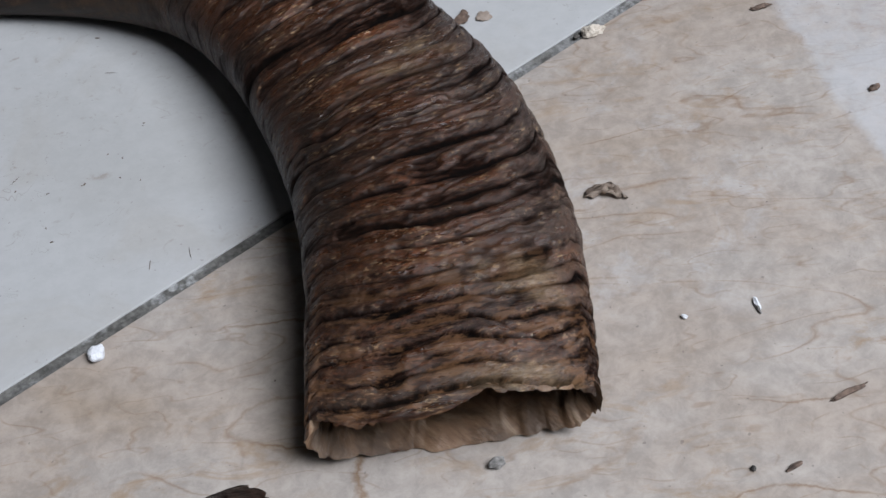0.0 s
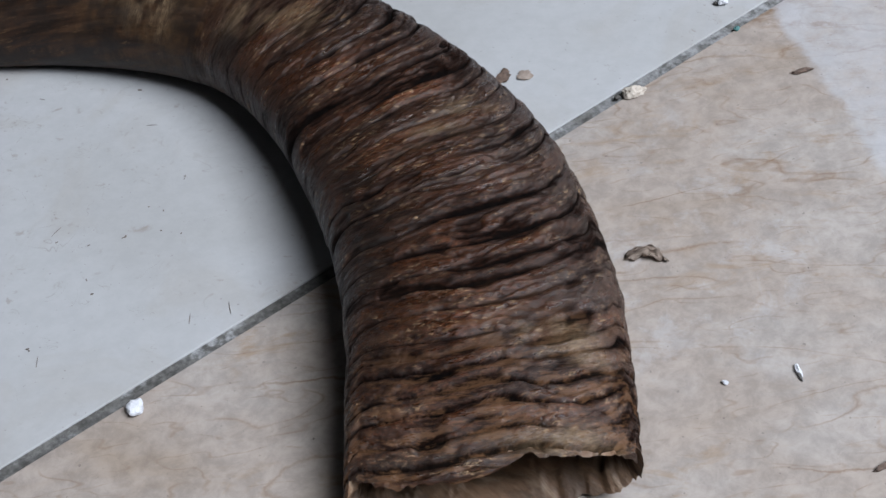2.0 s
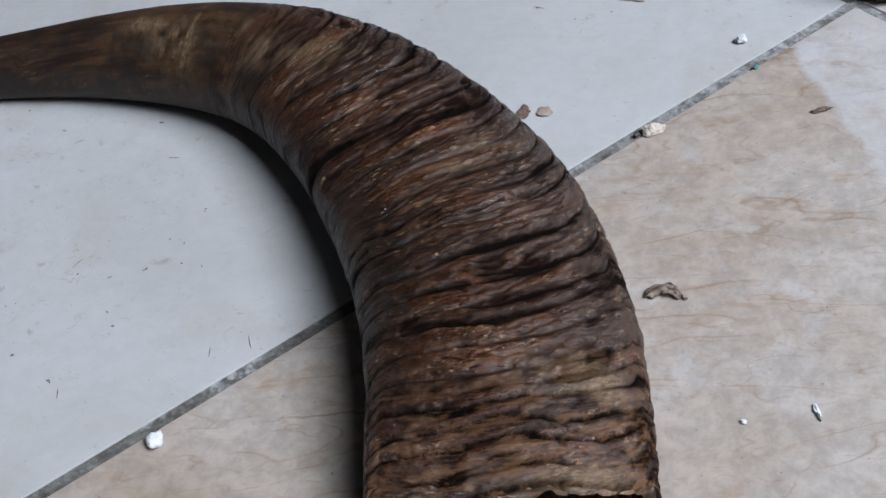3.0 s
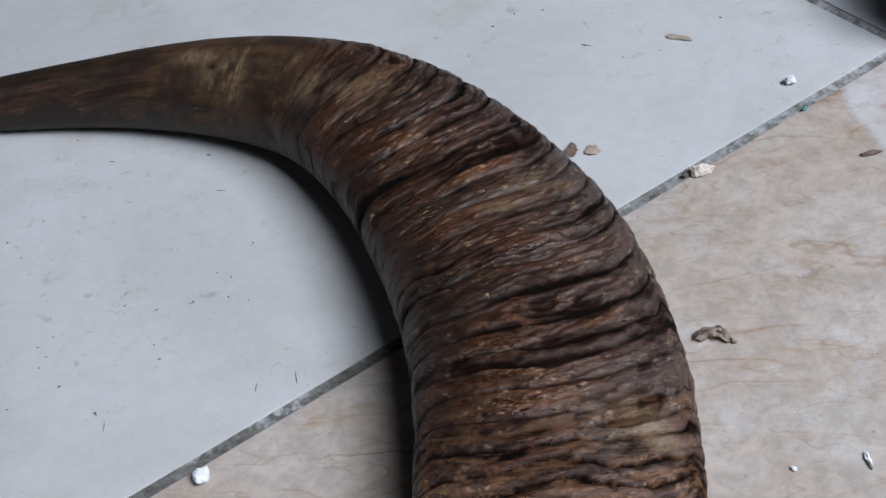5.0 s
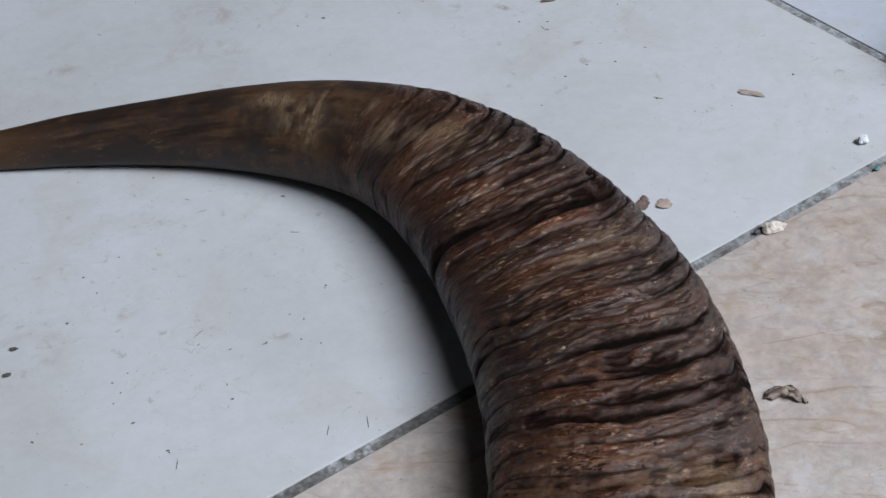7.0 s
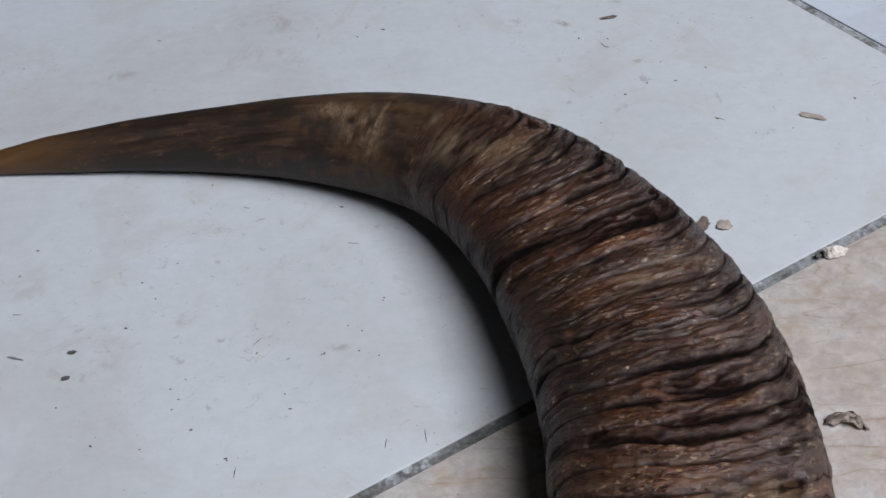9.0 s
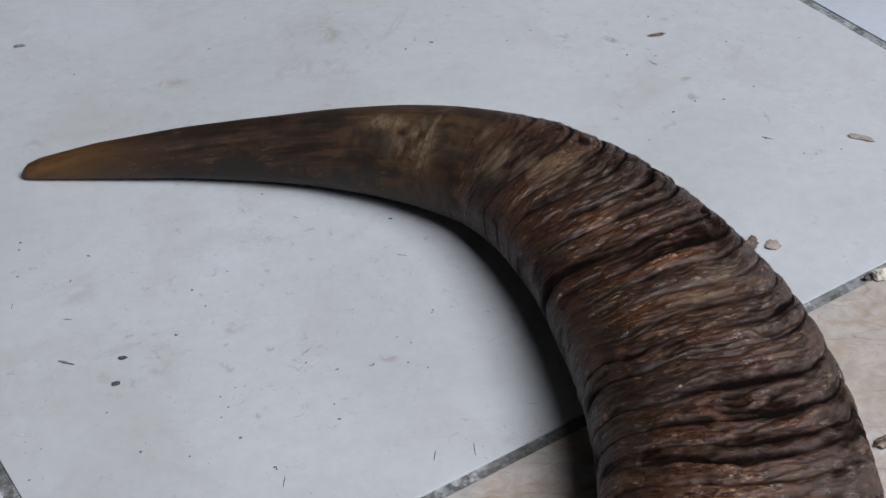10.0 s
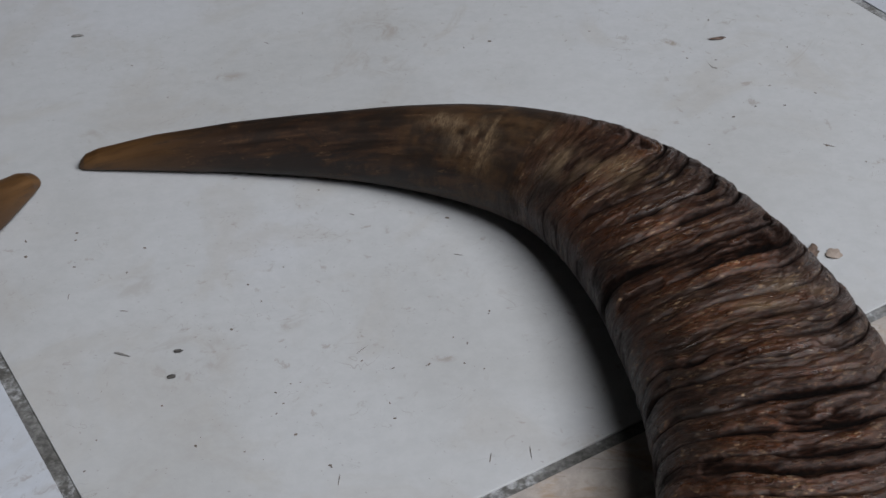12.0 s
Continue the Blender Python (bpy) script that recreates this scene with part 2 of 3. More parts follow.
def horn_material(smooth_at=0.200, amber=0.05, root_at=0.435):
    """Keratin: u runs round the horn and v along it from the tip, both in metres."""
    m = Mat("horn_keratin")
    uv = m.node("ShaderNodeUVMap", uv_map="skin").outputs[0]
    sep = m.node("ShaderNodeSeparateXYZ", (("Vector", uv),))
    v = sep.outputs[1]
    patches = m.noise(m.coords((14, 30, 1), 0.03, "Ring"), 1.0, 3, 0.5, 0.6)
    rings = m.noise(m.coords((95, 260, 1), 0.03, "Ring"), 1.0, 10, 0.76, 0.5)
    hair = m.noise(m.coords((520, 1500, 1), 0.03, "Ring"), 1.0, 6, 0.7, 0.4)
    crease_shade = m.node("ShaderNodeAttribute", attribute_name="crease_shade").outputs["Fac"]
    broad = m.noise(m.coords((24, 62, 1), 0.03, "Ring"), 1.0, 4, 0.55, 0.9)
    # Relief shading painted into the colour: creases go near-black, ridge backs paler.
    shaded_tone = m.math("ADD", m.math("ADD", m.math("MULTIPLY", crease_shade, 0.52), m.math("MULTIPLY", rings, 0.46)), m.math("MULTIPLY", m.math("SUBTRACT", broad, 0.5), 0.45))
    brown = m.ramp(shaded_tone, (0.34, (0.0020, 0.0009, 0.0006)), (0.47, (0.0130, 0.0045, 0.0021)), (0.56, (0.0350, 0.0119, 0.0048)), (0.70, (0.0640, 0.0221, 0.0089)), (0.86, (0.0980, 0.0387, 0.0163)), (1.0, (0.1600, 0.0765, 0.0353)))
    grey = m.ramp(shaded_tone, (0.34, (0.0018, 0.0010, 0.0008)), (0.47, (0.0105, 0.0043, 0.0026)), (0.57, (0.0265, 0.0112, 0.0060)), (0.72, (0.0450, 0.0193, 0.0105)), (0.86, (0.0720, 0.0333, 0.0176)), (1.0, (0.1300, 0.0684, 0.0353)))
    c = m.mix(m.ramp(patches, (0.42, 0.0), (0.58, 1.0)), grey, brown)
    # Red-brown blushes, in their patches and thinly elsewhere.
    blush = m.node("ShaderNodeAttribute", attribute_name="blush").outputs["Fac"]
    worn = m.node("ShaderNodeAttribute", attribute_name="worn").outputs["Fac"]
    dark = m.node("ShaderNodeAttribute", attribute_name="dark").outputs["Fac"]
    red = m.math("MULTIPLY", m.math("ADD", blush, m.ramp(m.noise(m.coords((45, 110, 1), 0.03, "Ring"), 1.0, 8, 0.75, 0.5), (0.54, 0.0), (0.68, 0.35))), m.ramp(shaded_tone, (0.42, 0.0), (0.62, 1.0)))
    red = m.math("MULTIPLY", red, m.ramp(m.noise(m.coords((120, 420, 1), 0.03, "Ring"), 1.0, 7, 0.75, 0.5), (0.36, 0.1), (0.62, 1.0)))
    c = m.mix(m.math("MULTIPLY", red, 0.7), c, (0.1250, 0.0400, 0.0150))
    # Flaked, straw-coloured fibres, also painted bright as glints on the ridge backs.
    flake = m.math("MULTIPLY", m.ramp(m.noise(m.coords((480, 900, 1), 0.03, "Ring"), 1.0, 6, 0.72, 0.6), (0.54, 0.0), (0.60, 1.0)), m.ramp(m.noise(m.coords((60, 130, 1), 0.03, "Ring"), 1.0, 5, 0.7, 0.5), (0.46, 0.0), (0.60, 1.0)))
    flake = m.math("MULTIPLY", flake, m.ramp(shaded_tone, (0.45, 0.0), (0.66, 1.0)))
    c = m.mix(m.math("MULTIPLY", flake, 0.9), c, (0.33, 0.22, 0.125))
    c = m.mix(1.0, c, m.ramp(hair, (0.38, 0.55), (0.62, 1.45)), "MULTIPLY")
    crackle = m.noise(m.coords((620, 1000, 1), 0.03, "Ring"), 1.0, 7, 0.78, 0.5)
    c = m.mix(1.0, c, m.ramp(crackle, (0.38, 0.45), (0.50, 0.95), (0.64, 1.75)), "MULTIPLY")
    # Tiny highlights painted as pale colour on the raised parts.
    glint = m.math("MULTIPLY", m.ramp(m.noise(m.coords((900, 1500, 1), 0.03, "Ring"), 1.0, 4, 0.65, 0.3), (0.61, 0.0), (0.66, 1.0)), m.ramp(m.noise(m.coords((110, 190, 1), 0.03, "Ring"), 1.0, 5, 0.7, 0.5), (0.48, 0.0), (0.62, 1.0)))
    c = m.mix(m.math("MULTIPLY", glint, m.ramp(shaded_tone, (0.45, 0.0), (0.66, 0.9))), c, (0.46, 0.36, 0.26))
    # The worn, paler band at the root.
    root = m.math("MULTIPLY", m.ramp(v, (root_at - 0.03, 0.0), (root_at + 0.03, 1.0)), m.ramp(m.noise(m.coords((90, 300, 1), 0.03, "Ring"), 1.0, 7, 0.72), (0.48, 0.0), (0.58, 1.0)))
    c = m.mix(m.math("MULTIPLY", root, 0.45), c, (0.23, 0.115, 0.056))
    # The smooth end: lengthwise grain, olive-brown, amber at the point.
    grain = m.noise(m.coords((300, 20, 1), 0.0, "UV"), 1.0, 8, 0.72, 0.0)
    blotch = m.noise(m.coords((70, 36, 1), 0.0, "UV"), 1.0, 8, 0.72, 0.5)
    fine_end = m.ramp(grain, (0.36, (0.0080, 0.0038, 0.0020)), (0.50, (0.0250, 0.0108, 0.0046)), (0.64, (0.0560, 0.0255, 0.0098)))
    fine_end = m.mix(m.ramp(m.noise(m.coords((420, 120, 1), 0.0, "UV"), 1.0, 7, 0.75), (0.56, 0.0), (0.66, 0.6)), fine_end, (0.115, 0.064, 0.028))
    fine_end = m.mix(m.ramp(blotch, (0.44, 0.0), (0.56, 0.85)), fine_end, (0.0085, 0.0046, 0.0026))
    yellow = m.math("MULTIPLY", m.ramp(v, (0.115, 0.0), (0.155, 1.0), (0.20, 1.0), (0.235, 0.0)), m.ramp(m.noise(m.coords((95, 70, 1), 0.2, "UV"), 1.0, 8, 0.75, 0.0), (0.40, 0.0), (0.68, 1.0)))
    amber_in = m.math("ADD", v, m.math("MULTIPLY", m.math("SUBTRACT", grain, 0.5), 0.16))
    fine_end = m.mix(m.ramp(amber_in, (0.006, 1.0), (amber + 0.012, 0.0)), fine_end, m.ramp(grain, (0.36, (0.045, 0.020, 0.0060)), (0.62, (0.120, 0.056, 0.016))))
    edge = m.math("ADD", v, m.math("MULTIPLY", m.math("SUBTRACT", patches, 0.5), 0.06))
    c = m.mix(m.ramp(edge, (smooth_at - 0.012, 0.0), (smooth_at + 0.02, 1.0)), fine_end, c)
    c = m.mix(m.math("MULTIPLY", yellow, 0.55), c, (0.0780, 0.0405, 0.0160))
    c = m.mix(m.math("MULTIPLY", worn, m.ramp(shaded_tone, (0.36, 0.25), (0.62, 0.85))), c, m.ramp(hair, (0.36, (0.085, 0.050, 0.025)), (0.64, (0.21, 0.145, 0.085))))
    c = m.mix(m.math("MULTIPLY", dark, 0.8), c, (0.0085, 0.0050, 0.0034))
    ribbed = m.ramp(edge, (smooth_at - 0.012, 0.0), (smooth_at + 0.02, 1.0))
    rough = m.mix(ribbed, m.ramp(grain, (0.3, 0.46), (0.7, 0.66)), m.ramp(m.noise(m.coords((70, 260, 1), 0.03, "Ring"), 1.0, 5, 0.65), (0.36, 0.13), (0.56, 0.40)))
    n = m.bump(crackle, m.math("MULTIPLY", ribbed, 0.6), 0.0009, m.bump(rings, m.math("MULTIPLY", ribbed, 0.3), 0.0008, m.bump(grain, 0.25, 0.0004)))
    rough = m.mix(m.math("MULTIPLY", ribbed, m.ramp(shaded_tone, (0.40, 1.0), (0.58, 0.0))), rough, 0.8)
    mat = m.done(c, rough, n)
    m.put(m.b.inputs["Specular IOR Level"], m.mix(ribbed, 0.4, m.ramp(shaded_tone, (0.40, 0.06), (0.62, 0.62))))
    return mat


def core_material():
    m = Mat("horn_inside")
    fibre = m.noise(m.coords((240, 45, 1), 0.25, "UV"), 1.0, 8, 0.72, 0.3)
    blot = m.noise(m.coords((60, 60, 1), 0.0, "UV"), 1.0, 6, 0.7, 0.4)
    c = m.ramp(fibre, (0.3, (0.060, 0.028, 0.012)), (0.5, (0.19, 0.112, 0.066)), (0.68, (0.36, 0.26, 0.18)))
    c = m.mix(m.ramp(blot, (0.42, 0.0), (0.60, 0.9)), c, (0.075, 0.046, 0.028))
    c = m.mix(m.ramp(m.noise(m.coords((150, 150, 1), 0.0, "UV"), 1.0, 5, 0.7), (0.52, 0.0), (0.68, 0.6)), c, (0.24, 0.175, 0.125))
    n = m.bump(m.noise(m.coords((500, 300, 1), 0.3, "UV"), 1.0, 6, 0.7), 0.8, 0.0012, m.bump(fibre, 0.5, 0.001))
    return m.done(c, 0.34, n, 0.5)


def plain_material(name, dark, light, scale=300.0, rough=0.8, bump=0.4):
    m = Mat(name)
    v = m.coords(source="World")
    c = m.ramp(m.noise(v, scale, 5, 0.65), (0.3, dark), (0.7, light))
    return m.done(c, rough, m.bump(m.noise(v, scale * 2.0, 3, 0.6), bump, 0.3 / scale), 0.3)


M_GREY = grey_tile_material("grey_white_tile", (0.396, 0.3993, 0.4026), (0.3597, 0.3597, 0.3564), (0.4158, 0.4224, 0.4356))
# White tiles; the blue reflection of the sky is put into their colour.
M_WHITE = grey_tile_material("sky_tinted_white_tile", (0.396, 0.4158, 0.4488), (0.3498, 0.363, 0.396), (0.4158, 0.4356, 0.4686))
M_BEIGE = beige_tile_material()
M_GROUT = grout_material()
M_HORN = horn_material()
M_HORN_DARK = horn_material(root_at=0.60)
M_CORE = core_material()
# Unseen walls and ceiling, kept dark so that little light bounces back.
M_UNSEEN_ROOM = plain_material("unseen_room_dark", (0.055, 0.055, 0.053), (0.085, 0.085, 0.082), 6.0, 0.9, 0.2)
M_CHIP = plain_material("white_plaster_chip", (0.48, 0.49, 0.52), (0.64, 0.65, 0.68), 500.0, 0.9)
M_CREAM = plain_material("cream_chip", (0.375, 0.3225, 0.27), (0.555, 0.5025, 0.435), 420.0, 0.85)
M_BARK = plain_material("brown_splinter", (0.045, 0.032, 0.026), (0.16, 0.11, 0.085), 380.0, 0.75)
M_CURL = plain_material("brown_flake", (0.12, 0.085, 0.066), (0.42, 0.34, 0.28), 190.0, 0.75)
M_PALE = plain_material("pale_flake", (0.24, 0.1875, 0.1425), (0.39, 0.33, 0.2775), 380.0, 0.8)
M_DARK = plain_material("dark_grit", (0.028, 0.026, 0.025), (0.095, 0.088, 0.08), 600.0, 0.8)
M_SPECK = plain_material("brown_specks", (0.07, 0.055, 0.045), (0.20, 0.16, 0.13), 600.0, 0.9)
M_STONE = plain_material("grey_pebble", (0.10, 0.095, 0.09), (0.24, 0.23, 0.22), 600.0, 0.8)
M_TEAL = plain_material("teal_crumb", (0.05, 0.13, 0.13), (0.11, 0.23, 0.22), 500.0, 0.8)
M_DUST = plain_material("rubbed_dirt", (0.225, 0.1762, 0.1425), (0.315, 0.2625, 0.225), 500.0, 0.9, 0.2)
M_WOOD = plain_material("dark_wood", (0.030, 0.020, 0.014), (0.075, 0.048, 0.032), 60.0, 0.5, 0.2)


# ---------------------------------------------------------------- mesh helpers
def mesh_of(name, verts, faces, material, smooth=False):
    me = bpy.data.meshes.new(name)
    me.from_pydata([tuple(map(float, v)) for v in verts], [], faces)
    me.materials.append(material)
    if smooth:
        me.shade_smooth()
    me.update()
    return me


def part(name, bm, material, parent, label=""):
    me = bpy.data.meshes.new(name)
    bm.to_mesh(me)
    bm.free()
    me.materials.append(material)
    ob = new(name, me)
    ob.parent = parent
    if label:
        ob["label"] = label
    return ob


def box_bm(x0, y0, z0, x1, y1, z1, bevel=0.0):
    bm = bmesh.new()
    bmesh.ops.create_cube(bm, size=1.0)
    for v in bm.verts:
        v.co = Vector(((x0, x1)[v.co.x > 0], (y0, y1)[v.co.y > 0], (z0, z1)[v.co.z > 0]))
    if bevel:
        bmesh.ops.bevel(bm, geom=bm.edges[:], offset=bevel, segments=2, affect="EDGES", profile=0.6)
    return bm


def box(name, x0, y0, z0, x1, y1, z1, material, label, bevel=0.0):
    ob = part(name, box_bm(x0, y0, z0, x1, y1, z1, bevel), material, None)
    return tagged(ob, label, "wall" if "wall" in name else name.split("_")[0], kind="structure")


# ---------------------------------------------------------------- structure
PITCH, JOINT, DEEP = 0.40, 0.0047, 0.009
floor = new("floor", None)
tagged(floor, "tiled floor of large grey-white and beige marbled squares with dirty grout", "floor", kind="structure")
part("grout_bed", box_bm(X0 - 0.2, Y0 - 0.2, -0.12, X1 + 0.4, Y1 + 0.2, -0.0007), M_GROUT, floor, "gritty grey grout with white smears")
box("wall_west", X0 - 0.2, Y0 - 0.2, -0.0007, X0, Y1 + 0.2, HIGH, M_UNSEEN_ROOM, "unseen plain wall, added, dark to hold back bounced light")
box("wall_south", X0, Y0 - 0.2, -0.0007, X1 + 0.2, Y0, HIGH, M_UNSEEN_ROOM, "unseen plain wall, added, dark to hold back bounced light")
box("wall_north", X0, Y1, -0.0007, X1 + 0.2, Y1 + 0.2, HIGH, M_UNSEEN_ROOM, "unseen plain wall, added, dark to hold back bounced light")
box("wall_east", X1, Y0, -0.0007, X1 + 0.2, Y1, HIGH, M_UNSEEN_ROOM, "unseen plain wall, added, dark to hold back bounced light")
bm = box_bm(X0 - 0.2, Y0 - 0.2, HIGH, LIGHT_X0, Y1 + 0.2, HIGH + 0.15)
for x0, y0, x1, y1 in ((LIGHT_X1, Y0 - 0.2, X1 + 0.2, Y1 + 0.2), (LIGHT_X0, Y0 - 0.2, LIGHT_X1, LIGHT_Y0), (LIGHT_X0, LIGHT_Y1, LIGHT_X1, Y1 + 0.2)):
    made = bmesh.ops.create_cube(bm, size=1.0)["verts"]
    for v in made:
        v.co = Vector(((x0, x1)[v.co.x > 0], (y0, y1)[v.co.y > 0], (HIGH, HIGH + 0.15)[v.co.z > 0]))
tagged(part("ceiling", bm, M_UNSEEN_ROOM, None), "unseen dark grey ceiling, added, with an opening for the area lamp", "ceiling", kind="structure")
box("ground", -60, -60, -0.3, 60, 60, -0.13, M_STONE, "bare grey ground outside the walls")


# ---------------------------------------------------------------- horns
def value_noise(x, y, seed):
    """Smooth noise in -1..1 on arrays of plane coordinates."""
    rng = np.random.RandomState(seed)
    table = rng.rand(256, 256) * 2 - 1
    xi, yi = np.floor(x).astype(int), np.floor(y).astype(int)
    fx, fy = x - xi, y - yi
    fx, fy = fx * fx * fx * (fx * (fx * 6 - 15) + 10), fy * fy * fy * (fy * (fy * 6 - 15) + 10)
    g = lambda i, j: table[(xi + i) % 256, (yi + j) % 256]
    return (g(0, 0) * (1 - fx) + g(1, 0) * fx) * (1 - fy) + (g(0, 1) * (1 - fx) + g(1, 1) * fx) * fy


def glide(at, knots, values):
    """Monotone-ish cubic through knots (Hermite with averaged slopes)."""
    knots, values = np.array(knots, float), np.array(values, float)
    slope = np.gradient(values, knots)
    i = np.clip(np.searchsorted(knots, at) - 1, 0, len(knots) - 2)
    h = knots[i + 1] - knots[i]
    u = np.clip((at - knots[i]) / h, 0, None)
    over = np.clip(u - 1, 0, None)
    u = np.minimum(u, 1)
    a, b, c, d = values[i], values[i + 1], slope[i] * h, slope[i + 1] * h
    return (2 * u**3 - 3 * u**2 + 1) * a + (u**3 - 2 * u**2 + u) * c + (-2 * u**3 + 3 * u**2) * b + (u**3 - u**2) * d + over * d


def horn(label, spine, sizes, end, side, ridge_from, seed, along=1150, around=400, dents=(), keratin=None):
    """A hollow horn lying on the floor. spine: rows of length from the tip, x, y; sizes: rows of length, half width, half height.
    end: the length at the lower lip, and how far the upper lip overhangs it. side: 1 if the outer curve is to the left of the way to the root."""
    sl, sx, sy = zip(*spine)
    zl, za, zb = zip(*sizes)

    def surface(v, th, inset, bumpy):
        cx, cy = glide(v, sl, sx), glide(v, sl, sy)
        e = 0.0008
        dx, dy = glide(v + e, sl, sx) - glide(v - e, sl, sx), glide(v + e, sl, sy) - glide(v - e, sl, sy)
        n = np.hypot(dx, dy)
        dx, dy = dx / n, dy / n
        nx, ny = -dy * side, dx * side
        a, b = np.interp(v, zl, za), np.interp(v, zl, zb)
        a, b = np.maximum(a, 1e-4), np.maximum(b, 1e-4)
        co, si = np.cos(th), np.sin(th)
        co2, si2 = np.sign(co) * np.abs(co) ** 0.97, np.sign(si) * np.abs(si) ** np.where(si < 0, 0.66, 0.97)
        skew = np.where(si > 0, 1 + (0.07 * np.clip(v / 0.3, 0, 1) + 0.34 * (side > 0) * np.clip((v - 0.40) / 0.06, 0, 1)) * co, 1.0)
        # The inner flank bellies out round the bend.
        belly = 1 + 0.085 * np.exp(-(((v - 0.285) / 0.075) ** 2)) * np.clip(-co, 0, 1) * (side > 0)
        lat, z = a * co2 * belly, b + b * si2 * skew
        mx, mz = co2 / a, si2 / b
        k = np.hypot(mx, mz)
        mx, mz = mx / k, mz / k
        out = bumpy - inset
        lat, z = lat + mx * out, z + mz * out
        return np.stack([cx + nx * lat, cy + ny * lat, np.maximum(z, 0.0006 + inset)], -1), a, b

    def relief(v, th):
        """Growth rings between keyed creases, with wrinkles on their backs, fading out towards the smooth end."""
        a, b = np.interp(v, zl, za), np.interp(v, zl, zb)
        w, r = np.cos(th) * a, np.sin(th) * b
        q = (np.pi / 2 - ((th + np.pi / 2) % (2 * np.pi) - np.pi / 2)) * 0.5 * (a + b)
        # The creases arch back towards the tip on both flanks, most on the outer one.
        s = v + 0.08 * q + np.interp(v, (0.36, 0.44), (20, 7)) * np.clip(q, 0, 0.034) ** 2 + 7 * np.clip(-q, 0, 0.03) ** 2
        inner = 0.5 - 0.5 * np.cos(th - 0.25)
        on = np.clip((v - ridge_from - 0.060 * inner**1.3 + 0.030 * value_noise(v * 22, q * 60, seed + 9)) / 0.060, 0, 1)
        on = on * on * (3 - 2 * on) * (1 - 0.75 * inner**1.6)
        wander = value_noise(v * 24, q * 38 + 7, seed) + 0.45 * value_noise(v * 65, q * 90 + 3, seed + 1)
        jitter = value_noise(v * 150, q * 130 + 3, seed + 12) + 0.5 * value_noise(v * 400, q * 320, seed + 17)
        ring = np.interp(s + 0.0024 * wander + 0.0004 * jitter, CREASES, np.arange(len(CREASES)))
        side_ring = s * 165 + 0.85 * wander + 0.22 * jitter
        wide = np.interp(s, CREASES[:-1], np.diff(CREASES)) / 0.012
        fold = lambda x, p: np.abs(np.sin(np.pi * x)) ** p
        notch = lambda x, k: np.exp(-np.abs(np.sin(np.pi * x)) * k)
        much = lambda fs, fq, k, shift, gain: np.clip(shift + gain * value_noise(s * fs + k, q * fq + k, seed + k), 0, 1)
        # Each ring has its own strength along its course.
        key = 0.25 + 0.75 * much(42, 26, 5, 0.55, 1.1)
        f1 = fold(ring, 0.42) - 0.78
        slit = much(60, 34, 30, 0.55, 1.4) * notch(ring, 7.0)
        tone = value_noise(np.floor(ring) * 7.3 + 0.5, q * 24 + np.floor(ring) * 3.1, seed + 50)
        part_way = much(55, 48, 31, 0.25, 1.5)
        f2, slit2 = fold(side_ring, 0.6) - 0.7, notch(side_ring, 7.0) * part_way
        f3 = fold(s * 420 + 1.3 * wander + 0.35 * jitter, 0.7) - 0.6
        f4 = fold(s * 950 + 2.4 * wander + 0.8 * jitter, 0.8) - 0.6
        finer = np.clip((v - 0.33) / 0.07, 0, 1)
        some = much(90, 55, 6, 0.3, 1.3)
        lumps = value_noise(s * 85, q * 60 + 5, seed + 2)
        grain = value_noise(s * 500, q * 260, seed + 7)
        pits = np.clip((value_noise(s * 230 + wander, q * 95, seed + 8) - 0.62) / 0.2, 0, 1)
        height = np.clip((v - 0.14) / 0.16, 0.35, 1) * 0.0021 * wide * key * f1 - 0.0019 * slit + 0.0005 * part_way * f2 - 0.0007 * slit2 + (0.00012 + 0.00020 * finer) * (0.2 + some) * f3 + 0.00007 * f4
        height += 0.0006 * lumps + 0.00042 * grain + 0.00024 * value_noise(s * 1200, q * 700, seed + 60) - 0.0011 * pits
        height = height * (1 - 0.5 * np.clip((q - 0.010) / 0.018, 0, 1))
        plain = 0.00014 * value_noise(v * 45, w * 70 + r * 70, seed + 10)
        # Shade of creases, slits and pits, put into the colour with random ring tone.
        crease_shade = 0.595 + (0.3 + 0.7 * on) * (0.46 * key * f1 - 0.62 * slit * notch(ring, 6.0) + 0.12 * part_way * f2 - 0.20 * slit2 + 0.10 * (0.2 + some) * f3 + 0.11 * tone + 0.05 * f4 + 0.10 * lumps + 0.12 * grain - 0.25 * pits)
        # Patches of colour with ragged outlines, at their places on the hide of the horn.
        ragged_in = 0.55 + 0.6 * value_noise(s * 130, q * 90, seed + 40) + 0.5 * value_noise(s * 420, q * 260, seed + 41)
        stains = []
        for rows in (BLUSHES, WORN, DARKS):
            spot = sum(np.exp(-(((v - pv) / rv) ** 2) - ((q + pu) / ru) ** 2) for pv, pu, rv, ru in rows)
            stains.append(np.clip(spot * 1.3 * ragged_in, 0, 1))
        return crease_shade, on * height + plain * np.clip(v / 0.02, 0.0, 1), stains, s

    ths = np.linspace(0, 2 * np.pi, around, endpoint=False)
    low, lean = end
    ragged = 0.0010 * value_noise(ths * 3.0, ths * 0 + 2, seed + 20) + 0.0007 * value_noise(ths * 9.0, ths * 0 + 5, seed + 21) + 0.0005 * value_noise(ths * 24.0, ths * 0 + 9, seed + 22)
    stop = low + lean * (0.5 + 0.5 * np.sin(ths)) ** 0.9 - 0.004 * np.cos(ths) * (np.sin(ths) < 0.3) + 0.0055 * (side > 0) * np.exp(-(((ths - 1.95) / 0.45) ** 2)) + ragged
